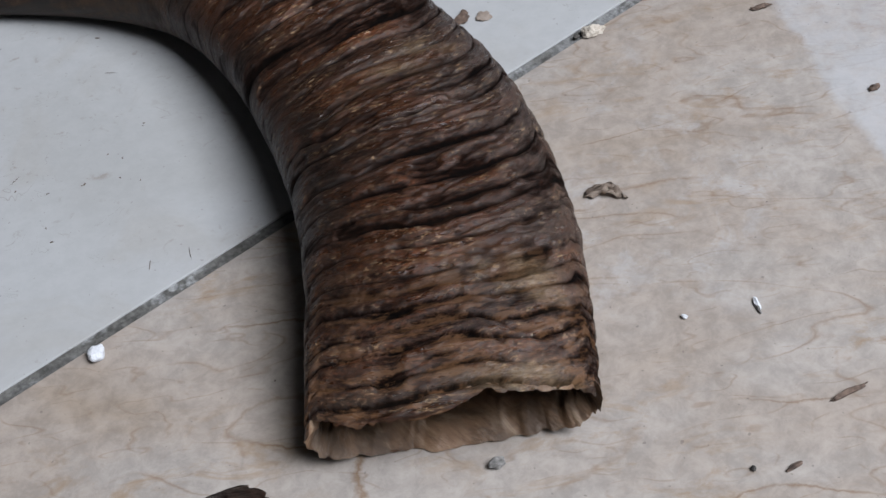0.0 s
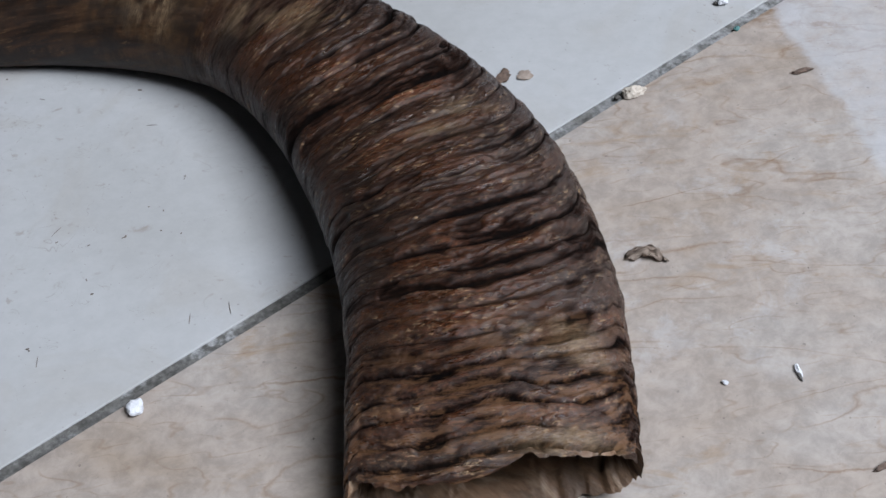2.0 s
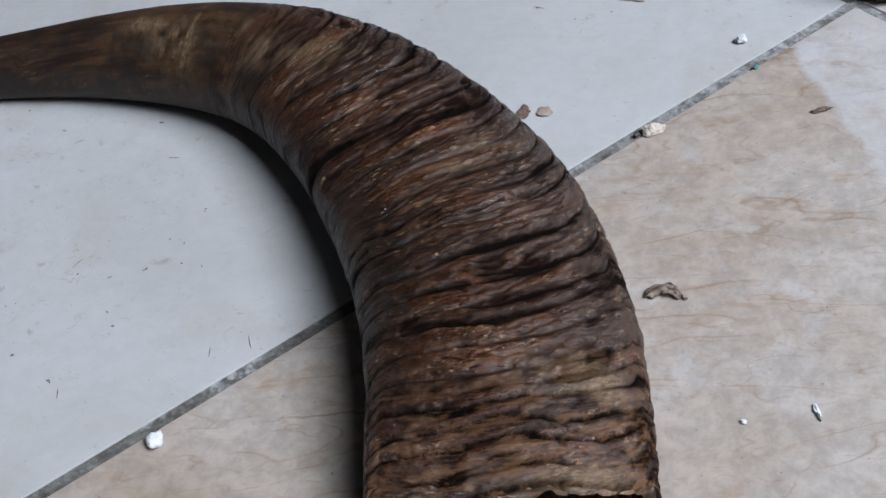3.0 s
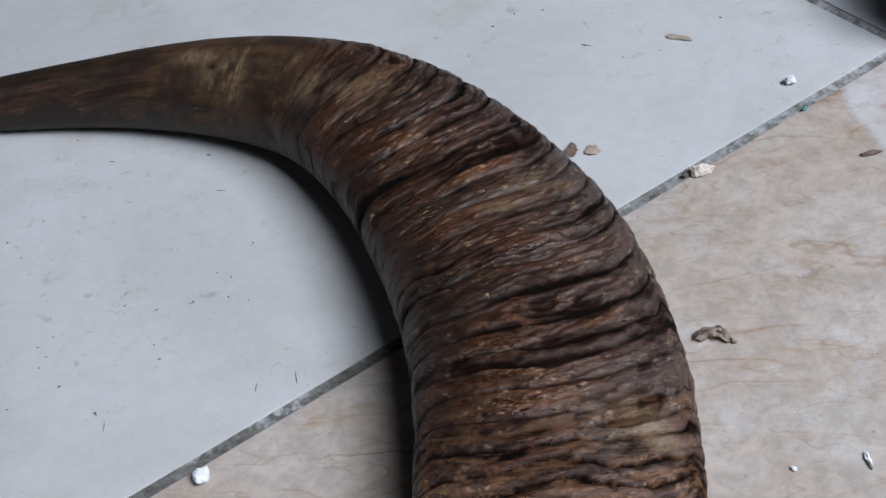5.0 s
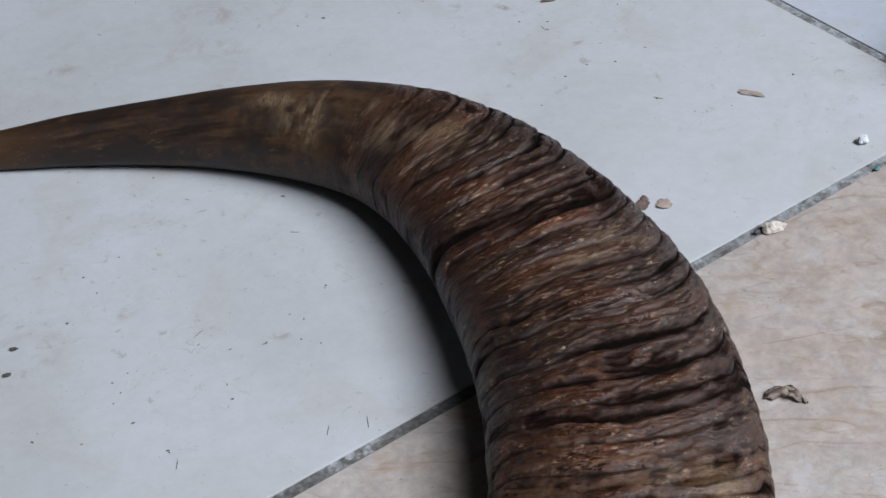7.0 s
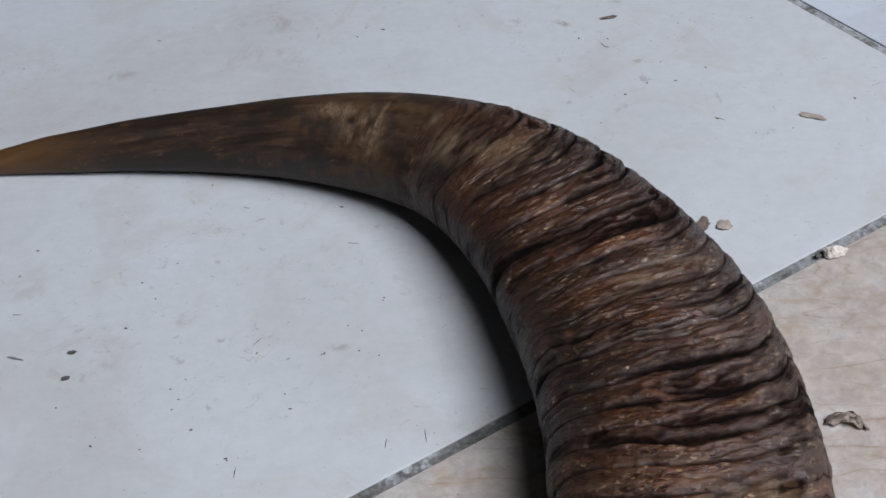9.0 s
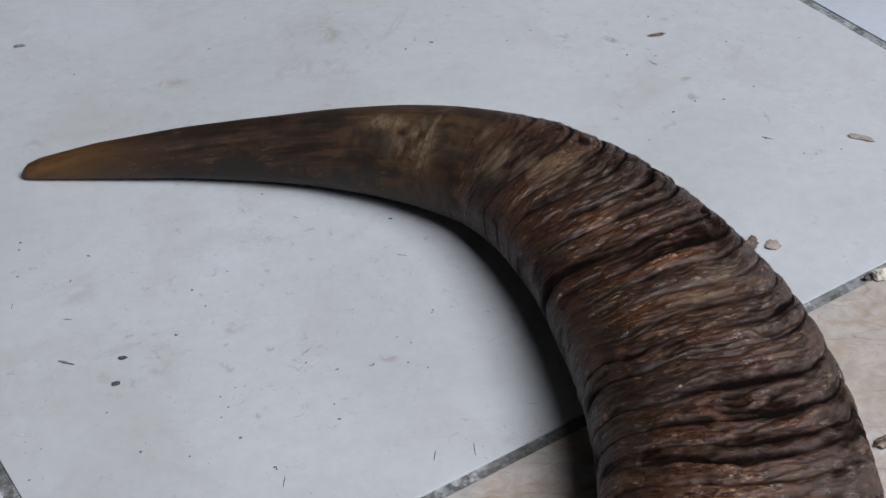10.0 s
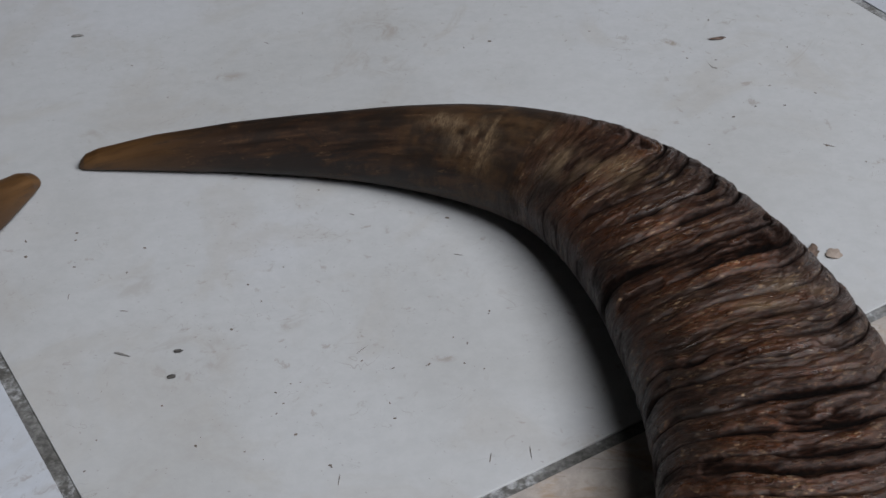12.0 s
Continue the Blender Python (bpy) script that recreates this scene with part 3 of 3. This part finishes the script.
    frac = np.linspace(0, 1, along) ** 1.0
    frac = np.concatenate([np.linspace(0, frac[12], 26)[:-1], frac[12:]])
    # Rings stand square to the spine, and slant only towards the root's cut.
    base = low - 0.10
    grid_v = np.where(frac[:, None] * low < base, frac[:, None] * low, base + (frac[:, None] * low - base) / (low - base) * (stop[None, :] - base))
    grid_t = np.repeat(ths[None, :], len(frac), 0)
    crease_shade, lift, stains, arch = relief(grid_v, grid_t)
    outer, a, b = surface(grid_v, grid_t, 0.0, lift)
    for x, y, z, r, depth in dents:
        way = outer - np.stack([glide(grid_v, sl, sx), glide(grid_v, sl, sy), np.interp(grid_v, zl, zb)], -1)
        near = np.exp(-np.sum((outer - np.array((x, y, z))) ** 2, -1) / r**2)
        outer = outer - way / np.linalg.norm(way, axis=-1, keepdims=True) * (depth * near)[..., None]
    rows = len(frac)

    thing = new("animal_horn", None)
    tagged(thing, label, "horn", "pair of horns")

    def skin(name, pts, vv, tt, material, flip, cap, tone=None, bands=None):
        r, c = pts.shape[:2]
        idx = np.arange(r * c).reshape(r, c)
        q = np.stack([idx[:-1, :], np.roll(idx, -1, 1)[:-1, :], np.roll(idx, -1, 1)[1:, :], idx[1:, :]], -1).reshape(-1, 4)
        if flip:
            q = q[:, ::-1]
        faces = q.tolist()
        if cap is not None:
            ring = idx[cap].tolist()
            faces.append(ring if (cap == 0) == flip else ring[::-1])
        me = mesh_of(name, pts.reshape(-1, 3), faces, material, True)
        aa, bb = np.interp(vv, zl, za), np.interp(vv, zl, zb)
        u = (tt - np.pi / 2) * 0.5 * (aa + bb)
        co = np.stack([u.reshape(-1), vv.reshape(-1)], -1)
        loops = np.empty(len(me.loops), int)
        me.loops.foreach_get("vertex_index", loops)
        me.uv_layers.new(name="skin").data.foreach_set("uv", co[loops].ravel().astype(np.float32))
        if tone is not None:
            ring_co = np.stack([u.reshape(-1), bands.reshape(-1)], -1)
            me.uv_layers.new(name="rings").data.foreach_set("uv", ring_co[loops].ravel().astype(np.float32))
            for key, field in zip(("crease_shade", "blush", "worn", "dark"), tone):
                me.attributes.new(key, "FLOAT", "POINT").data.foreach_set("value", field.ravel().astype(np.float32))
        ob = new(name, me)
        ob.parent = thing
        return ob

    skin("sheath", outer, grid_v, grid_t, keratin or M_HORN, side < 0, 0, [crease_shade] + stains, arch)
    # The hollow: from the broken lip inwards.
    deep = np.linspace(0, 1, 60)[:, None]
    thick = 0.0026 + 0.0008 * value_noise(ths * 4.0, ths * 0 + 3, seed + 23)
    iv = stop[None, :] - deep * (stop[None, :] - (low - 0.13))
    it = np.repeat(ths[None, :], 60, 0)
    inset = thick[None, :] * np.clip(deep * 25, 0, 1) + 0.008 * deep
    rough = (0.0008 * value_noise(iv * 120, it * 9, seed + 24) + 0.0006 * value_noise(iv * 330, it * 26, seed + 25)) * np.clip(deep * 25, 0, 1) + relief(iv, it)[1] * np.clip(1 - deep * 1.3, 0, 1)
    inner, _, _ = surface(iv, it, inset, rough)
    tagged(skin("hollow", inner, iv, it, M_CORE, side < 0, 59), "pale fibrous inside of the hollow root")
    return thing


# Lengths from the tip at which the main creases cross the ridge of the horn.
CREASES = np.array((0.10, 0.185, 0.205, 0.2225, 0.2395, 0.2533, 0.266, 0.279, 0.2918, 0.308, 0.3195, 0.328, 0.3393, 0.3504, 0.361, 0.371, 0.3865, 0.3985, 0.408, 0.4135, 0.4215, 0.4315, 0.4365, 0.4405, 0.4475, 0.4525, 0.459, 0.4635, 0.475, 0.56))
# Patches: length from the tip, way round from the top towards the inner curve, and their half lengths.
BLUSHES = [(0.3208, 0.003, 0.006, 0.012), (0.397, 0.0046, 0.006, 0.013), (0.221, -0.0005, 0.005, 0.005), (0.316, -0.004, 0.005, 0.006), (0.345, 0.018, 0.004, 0.008), (0.446, 0.012, 0.007, 0.016), (0.428, 0.0, 0.004, 0.012), (0.29, 0.008, 0.006, 0.008)]
WORN = [(0.346, 0.0019, 0.004, 0.008), (0.3365, -0.0104, 0.004, 0.006), (0.2561, 0.0031, 0.008, 0.007), (0.2249, 0.012, 0.010, 0.006), (0.1735, 0.013, 0.012, 0.010), (0.1813, 0.010, 0.0012, 0.016), (0.2065, 0.0027, 0.003, 0.004), (0.4325, -0.0144, 0.004, 0.010),
        (0.439, -0.0208, 0.003, 0.008), (0.241, 0.009, 0.005, 0.006), (0.155, 0.004, 0.010, 0.004), (0.460, -0.014, 0.003, 0.020)]
DARKS = [(0.2053, 0.0197, 0.012, 0.010), (0.150, 0.016, 0.016, 0.010), (0.125, 0.006, 0.020, 0.006), (0.36, 0.024, 0.05, 0.008), (0.232, 0.024, 0.016, 0.008), (0.392, -0.030, 0.004, 0.008)]
SPINE_A = [(0.0, -0.3362, 0.2372), (0.031, -0.3093, 0.2194), (0.063, -0.2841, 0.2019), (0.095, -0.2599, 0.1831), (0.127, -0.2372, 0.1637), (0.158, -0.2183, 0.1439), (0.19, -0.2033, 0.1229), (0.222, -0.1917, 0.0991), (0.253, -0.1869, 0.0726), (0.285, -0.1882, 0.0428), (0.316, -0.1939, 0.0129), (0.348, -0.2038, -0.0164), (0.38, -0.2177, -0.0446), (0.412, -0.2346, -0.0713), (0.443, -0.2542, -0.096), (0.483, -0.2805, -0.1261)]
SIZES_A = [(0.0, 0.0006, 0.0006), (0.0008, 0.0018, 0.0018), (0.003, 0.0031, 0.0031), (0.008, 0.004, 0.0043), (0.031, 0.0062, 0.0072), (0.063, 0.0084, 0.0098), (0.095, 0.0106, 0.0121), (0.127, 0.0143, 0.0142), (0.158, 0.0191, 0.016), (0.19, 0.0229, 0.0174), (0.222, 0.0271, 0.0183), (0.253, 0.0303, 0.0189), (0.285, 0.0330, 0.0196), (0.316, 0.0361, 0.0202), (0.348, 0.038, 0.0214), (0.38, 0.0388, 0.0224), (0.412, 0.0390, 0.0226), (0.43, 0.0390, 0.0215), (0.443, 0.0390, 0.0194), (0.457, 0.0390, 0.0157), (0.466, 0.0388, 0.0128), (0.50, 0.0381, 0.0105)]
horn("curved dark brown ridged animal horn with a hollow ragged root", SPINE_A, SIZES_A, (0.457, 0.0060), 1, 0.190, 11, dents=[
    (-0.1850, -0.0350, 0.0430, 0.0020, 0.0040), (-0.1885, -0.0365, 0.0435, 0.0022, 0.0020), (-0.1930, -0.0365, 0.0430, 0.0022, 0.0018), (-0.1975, -0.0360, 0.0425, 0.0024, 0.0014),
    (-0.1790, 0.0060, 0.0410, 0.0018, 0.0030), (-0.1815, 0.0035, 0.0410, 0.0020, 0.0014), (-0.2360, -0.1140, 0.0460, 0.0020, 0.0022), (-0.2330, -0.1105, 0.0450, 0.0022, 0.0020),
    (-0.2540, -0.0570, 0.0350, 0.0022, -0.0014), (-0.2760, -0.0840, 0.0350, 0.0026, -0.0016)])

SPINE_B = [(0.0, -0.3535, 0.2363), (0.035, -0.3834, 0.2156), (0.08, -0.424, 0.192), (0.13, -0.465, 0.162), (0.18, -0.499, 0.124), (0.23, -0.521, 0.078), (0.28, -0.526, 0.028),
           (0.33, -0.511, -0.020), (0.38, -0.479, -0.059), (0.42, -0.445, -0.088), (0.46, -0.408, -0.110), (0.50, -0.369, -0.124), (0.54, -0.330, -0.136)]
SIZES_B = [(0.0, 0.0006, 0.0006), (0.0008, 0.0022, 0.0022), (0.003, 0.0036, 0.0036), (0.008, 0.0052, 0.0052), (0.031, 0.0090, 0.0088), (0.063, 0.0115, 0.0108), (0.127, 0.0165, 0.0142),
           (0.19, 0.0255, 0.0174), (0.25, 0.0324, 0.0191), (0.32, 0.0375, 0.0207), (0.38, 0.0395, 0.0228), (0.56, 0.0385, 0.0250)]
horn("dark brown animal horn with an amber point and broken root", SPINE_B, SIZES_B, (0.503, 0.040), -1, 0.165, 47, 420, 180, keratin=M_HORN_DARK)


# ---------------------------------------------------------------- litter on the floor
def crumb_bm(sx, sy, sz, seed, cuts=3, jag=0.35):
    """An irregular broken crumb that lies on its flat underside."""
    rng = random.Random(seed)
    bm = bmesh.new()
    bmesh.ops.create_icosphere(bm, subdivisions=cuts, radius=1.0)
    off = Vector((rng.uniform(0, 50), rng.uniform(0, 50), rng.uniform(0, 50)))
    for v in bm.verts:
        d = v.co.normalized()
        k = 1 + jag * noise.noise(d * 1.3 + off) + 0.5 * jag * noise.noise(d * 3.1 + off)
        v.co = Vector((d.x * sx * k, d.y * sy * k, max(d.z, -0.45) * sz * k))
    low = min(v.co.z for v in bm.verts)
    for v in bm.verts:
        v.co.z -= low
    return bm


def crumb(name, x, y, size, turn, material, label, category, seed, jag=0.35, cuts=3):
    ob = part(name, crumb_bm(*size, seed, cuts, jag), material, None)
    ob.matrix_world = pose(x, y, 0.0002, 0, 0, turn)
    return tagged(ob, label, category)


crumb("plaster_chip", -0.3157, -0.0074, (0.0031, 0.0026, 0.0021), 20, M_CHIP, "small white crumbled plaster chip lying beside the grout", "chip", 1, 0.3)
crumb("plaster_chip", -0.1105, -0.0042, (0.0038, 0.0023, 0.0020), -25, M_CREAM, "cream plaster chip with rough edges lying on the grout", "chip", 2, 0.5)
crumb("grit", -0.1158, -0.0018, (0.0012, 0.0010, 0.0008), 0, M_DARK, "small dark crumb of grit on the grout", "crumb", 3)
crumb("plaster_chip", -0.0488, 0.0115, (0.0021, 0.0020, 0.0019), 10, M_CHIP, "tiny white plaster crumb on a grey-white tile", "chip", 4, 0.4)
# Dark piece put in for the shaded side of the white crumb above.
crumb("grit", -0.0508, 0.0128, (0.0009, 0.0011, 0.0007), 10, M_DARK, "tiny dark piece standing in for the shaded side of a white plaster crumb", "crumb", 5)
crumb("pebble", -0.2600, -0.1190, (0.0017, 0.0024, 0.0015), 70, M_STONE, "small dark grey pebble on the beige tile", "pebble", 6)
crumb("splinter", -0.1690, -0.1290, (0.0008, 0.0023, 0.0007), -30, M_CHIP, "thin whitish splinter on the beige tile", "splinter", 7, 0.4)
crumb("splinter", -0.1700, -0.1305, (0.0005, 0.0020, 0.0006), -30, M_STONE, "thin grey splinter on the beige tile", "splinter", 27, 0.4)
crumb("plaster_chip", -0.1870, -0.1180, (0.0007, 0.0010, 0.0007), 20, M_CHIP, "tiny white plaster crumb on the beige tile", "chip", 8)
crumb("splinter", -0.0610, -0.0370, (0.0036, 0.0011, 0.0008), -30, M_BARK, "thin brown splinter on the beige tile", "splinter", 9, 0.5)
crumb("splinter", -0.0700, -0.0930, (0.0022, 0.0012, 0.0009), -10, M_BARK, "tiny brown splinter on the beige tile", "splinter", 10)
crumb("splinter", -0.1770, -0.1680, (0.0058, 0.0009, 0.0008), -14, M_BARK, "thin dull brown splinter on the beige tile", "splinter", 11, 0.5)
crumb("splinter", -0.2060, -0.1740, (0.0026, 0.0008, 0.0006), -10, M_BARK, "tiny brown splinter on the beige tile", "splinter", 12)
crumb("grit", -0.2140, -0.1670, (0.0008, 0.0008, 0.0006), 0, M_DARK, "tiny dark crumb on the beige tile", "crumb", 13)
crumb("grit", -0.3460, 0.1135, (0.0014, 0.0007, 0.0006), -20, M_DARK, "dark crumb on a grey-white tile", "crumb", 14, 0.5)
crumb("grit", -0.3530, 0.1030, (0.0014, 0.0009, 0.0006), -25, M_DARK, "dark crumb on a grey-white tile", "crumb", 15, 0.4)
crumb("splinter", -0.3630, 0.1230, (0.0026, 0.0004, 0.0004), -52, M_STONE, "thin dark splinter on a grey-white tile", "splinter", 16, 0.5)
crumb("splinter", -0.0570, 0.0620, (0.0050, 0.0014, 0.0005), -62, M_DUST, "brownish smear-like flake on a grey-white tile", "flake", 17, 0.6)
crumb("splinter", -0.0710, 0.1710, (0.0036, 0.0008, 0.0006), -20, M_BARK, "thin brown splinter on a grey-white tile", "splinter", 18, 0.5)
crumb("splinter", -0.3010, 0.3360, (0.0026, 0.0008, 0.0006), -25, M_STONE, "thin grey splinter on a grey-white tile", "splinter", 19, 0.5)
crumb("flake", -0.1350, 0.0365, (0.0034, 0.0024, 0.0006), 30, M_BARK, "thin brown flake stuck to a grey-white tile", "flake", 20, 0.8)
crumb("flake", -0.1292, 0.0318, (0.0028, 0.0026, 0.0005), 10, M_DUST, "thin pale brown flake stuck to a grey-white tile", "flake", 21, 0.6)
crumb("teal_crumb", -0.0575, -0.0035, (0.0012, 0.0010, 0.0007), 0, M_TEAL, "tiny teal crumb lying in the grout", "crumb", 22)
crumb("grit", -0.3655, 0.0395, (0.0028, 0.0018, 0.0012), 30, M_PALE, "small straw-brown crumb on a grey-white tile", "crumb", 23, 0.5)


def bark_flake():
    """A curled, torn brown flake."""
    bm = bmesh.new()
    nu, nv = 26, 14
    top = []
    for i in range(nu):
        row = []
        for j in range(nv):
            u, w = i / (nu - 1), j / (nv - 1) - 0.5
            wide = 0.0065 * math.sin(math.pi * min(1, 0.12 + u * 0.95)) ** 0.7 * (0.75 + 0.45 * noise.noise((u * 4, 3.1, 0)))
            x = (u - 0.5) * 0.0135
            y = w * wide + 0.0022 * math.sin(u * 3.0) + 0.0014 * noise.noise((u * 6, w * 4, 2))
            z = 0.0008 + 0.0026 * math.sin(math.pi * u) * (0.6 + w * 0.5) + 0.0020 * noise.noise((u * 4, w * 3, 5)) + 0.0005 * noise.noise((u * 9, w * 8, 8))
            row.append(bm.verts.new((x, y, max(z, 0.0003))))
        top.append(row)
    for i in range(nu - 1):
        for j in range(nv - 1):
            bm.faces.new((top[i][j], top[i + 1][j], top[i + 1][j + 1], top[i][j + 1]))
    for f in bm.faces:
        f.smooth = True
    bmesh.ops.solidify(bm, geom=bm.faces[:], thickness=0.0006)
    low = min(v.co.z for v in bm.verts)
    for v in bm.verts:
        v.co.z -= low
    ob = part("bark_flake", bm, M_CURL, None)
    ob.matrix_world = pose(-0.1668, -0.0668, 0.0002, 0, 0, -52)
    return tagged(ob, "curled torn brown flake lying on the beige tile", "flake")


bark_flake()


def wooden_block():
    """A low, dark block with worn edges."""
    bm = box_bm(0.0, 0.0, 0.0, 0.09, 0.04, 0.045)
    bmesh.ops.bevel(bm, geom=bm.edges[:], offset=0.004, segments=3, affect="EDGES")
    ob = part("wooden_block", bm, M_WOOD, None)
    ob.matrix_world = pose(-0.001, -0.008, 0.0002, 0, 0, -36)
    return tagged(ob, "low dark brown wooden block standing on the tiles", "block")


wooden_block()

# Specks: larger ones at their places, the rest strewn.
SPECKS = [(-0.361, 0.092, 7), (-0.359, 0.069, 9), (-0.327, 0.077, 6), (-0.321, 0.078, 6), (-0.330, 0.056, 9), (-0.347, 0.058, 6), (-0.393, 0.078, 7), (-0.373, 0.194, 12), (-0.370, 0.203, 9),
          (-0.352, 0.197, 8), (-0.360, 0.178, 7), (-0.334, 0.174, 7), (-0.311, 0.122, 7), (-0.311, 0.133, 8), (-0.326, 0.114, 10), (-0.103, 0.120, 9), (-0.086, 0.084, 9), (-0.081, 0.115, 8),
          (-0.065, 0.115, 7), (-0.123, 0.110, 6), (-0.152, 0.226, 12), (-0.164, 0.228, 9), (-0.298, 0.052, 6), (-0.232, 0.127, 11), (-0.035, 0.061, 10), (-0.327, 0.037, 6), (-0.279, 0.061, 5), (-0.248, 0.072, 5)]

MARKS = [(-0.290, 0.298, 7), (-0.287, 0.265, 5), (-0.125, 0.207, 7), (-0.112, 0.208, 6), (-0.091, 0.166, 9), (-0.064, 0.186, 8), (-0.082, 0.158, 7), (-0.086, 0.153, 7), (-0.051, 0.149, 7), (-0.091, 0.121, 7),
         (-0.086, 0.084, 9), (-0.068, 0.061, 7), (-0.334, 0.174, 9), (-0.296, 0.135, 6), (-0.352, 0.197, 9), (-0.354, 0.193, 7), (-0.345, 0.164, 7), (-0.264, 0.170, 7), (-0.304, 0.212, 5), (-0.327, 0.071, 6),
         (-0.331, 0.068, 6), (-0.300, 0.045, 8), (-0.327, 0.038, 9), (-0.330, 0.056, 8), (-0.278, 0.061, 9), (-0.268, 0.055, 7), (-0.262, 0.063, 6), (-0.247, 0.073, 7), (-0.289, 0.066, 6), (-0.296, 0.075, 7)]
HAIRS = [(-0.3276, 0.0308, 55), (-0.2719, 0.0085, 62), (-0.354, 0.1444, -36), (-0.2835, 0.0135, 50), (-0.0855, 0.0836, -60), (-0.0717, 0.1723, -30), (-0.1415, 0.268, -20)]


def specks():
    rng = random.Random(5)
    verts, faces = [], []

    def one(x, y, r, long=1.0, turn=0.0):
        n, start, k = 7, len(verts), rng.uniform(0, 6)
        for h, f in ((0.00015, 1.0), (0.00015 + min(r * 0.35, 0.0002), 0.6)):
            for i in range(n):
                a = 2 * math.pi * i / n
                q = r * f * (1 + 0.3 * math.sin(2 * a + k) + rng.uniform(-0.15, 0.15))
                px, py = q * long * math.cos(a), q * math.sin(a) / long**0.5
                verts.append((x + px * math.cos(turn) - py * math.sin(turn), y + px * math.sin(turn) + py * math.cos(turn), h))
        for i in range(n):
            j = (i + 1) % n
            faces.append((start + i, start + j, start + n + j, start + n + i))
        faces.append(tuple(start + n + i for i in range(n)))

    for x, y, r in SPECKS:
        one(x, y, r * 0.000055, rng.uniform(1.0, 1.5), rng.uniform(0, 3))
    for x, y, r in MARKS:
        one(x, y, r * 0.000055, rng.uniform(1.0, 1.7), rng.uniform(0, 3))
    for x, y, turn in HAIRS:
        one(x, y, 0.00036, rng.uniform(5, 8), math.radians(turn))
    for _ in range(260):
        x, y = rng.uniform(-0.7, 0.25), rng.uniform(-0.35, 0.6)
        one(x, y, rng.choice((0.00014, 0.00018, 0.00022, 0.0003)), rng.uniform(1.0, 1.7), rng.uniform(0, 3))
    for _ in range(26):
        one(rng.uniform(-0.5, 0.1), rng.uniform(0.02, 0.45), 0.00028, rng.uniform(4, 9), rng.uniform(0, 3))
    ob = new("floor_specks", mesh_of("floor_specks", verts, faces, M_SPECK))
    return tagged(ob, "fine dark dirt specks strewn over the tiles", "dirt", kind="stuff")


specks()


# ---------------------------------------------------------------- tiles
def tile_mesh(name, material):
    bm = box_bm(-(PITCH - JOINT) / 2, -(PITCH - JOINT) / 2, -DEEP, (PITCH - JOINT) / 2, (PITCH - JOINT) / 2, 0.0)
    edges = [e for e in bm.edges if all(v.co.z > -0.001 for v in e.verts)]
    bmesh.ops.bevel(bm, geom=edges, offset=0.0003, segments=2, affect="EDGES", profile=0.6)
    me = bpy.data.meshes.new(name)
    bm.to_mesh(me)
    bm.free()
    me.materials.append(material)
    return me


TILES = {k: tile_mesh("tile", m) for k, m in (("grey", M_GREY), ("white", M_WHITE), ("beige", M_BEIGE))}
for i in range(int(X0 / PITCH) - 1, int(X1 / PITCH) + 1):
    for j in range(int(Y0 / PITCH) - 1, int(Y1 / PITCH) + 1):
        cx, cy = (i + 0.5) * PITCH, (j + 0.5) * PITCH
        if not (X0 < cx < X1 and Y0 < cy < Y1):
            continue
        kind = "beige" if j == -1 else ("grey" if i == -1 else "white")
        ob = new("tile", TILES[kind])
        ob.parent = floor
        ob.location = (cx, cy - 0.0008, 0)
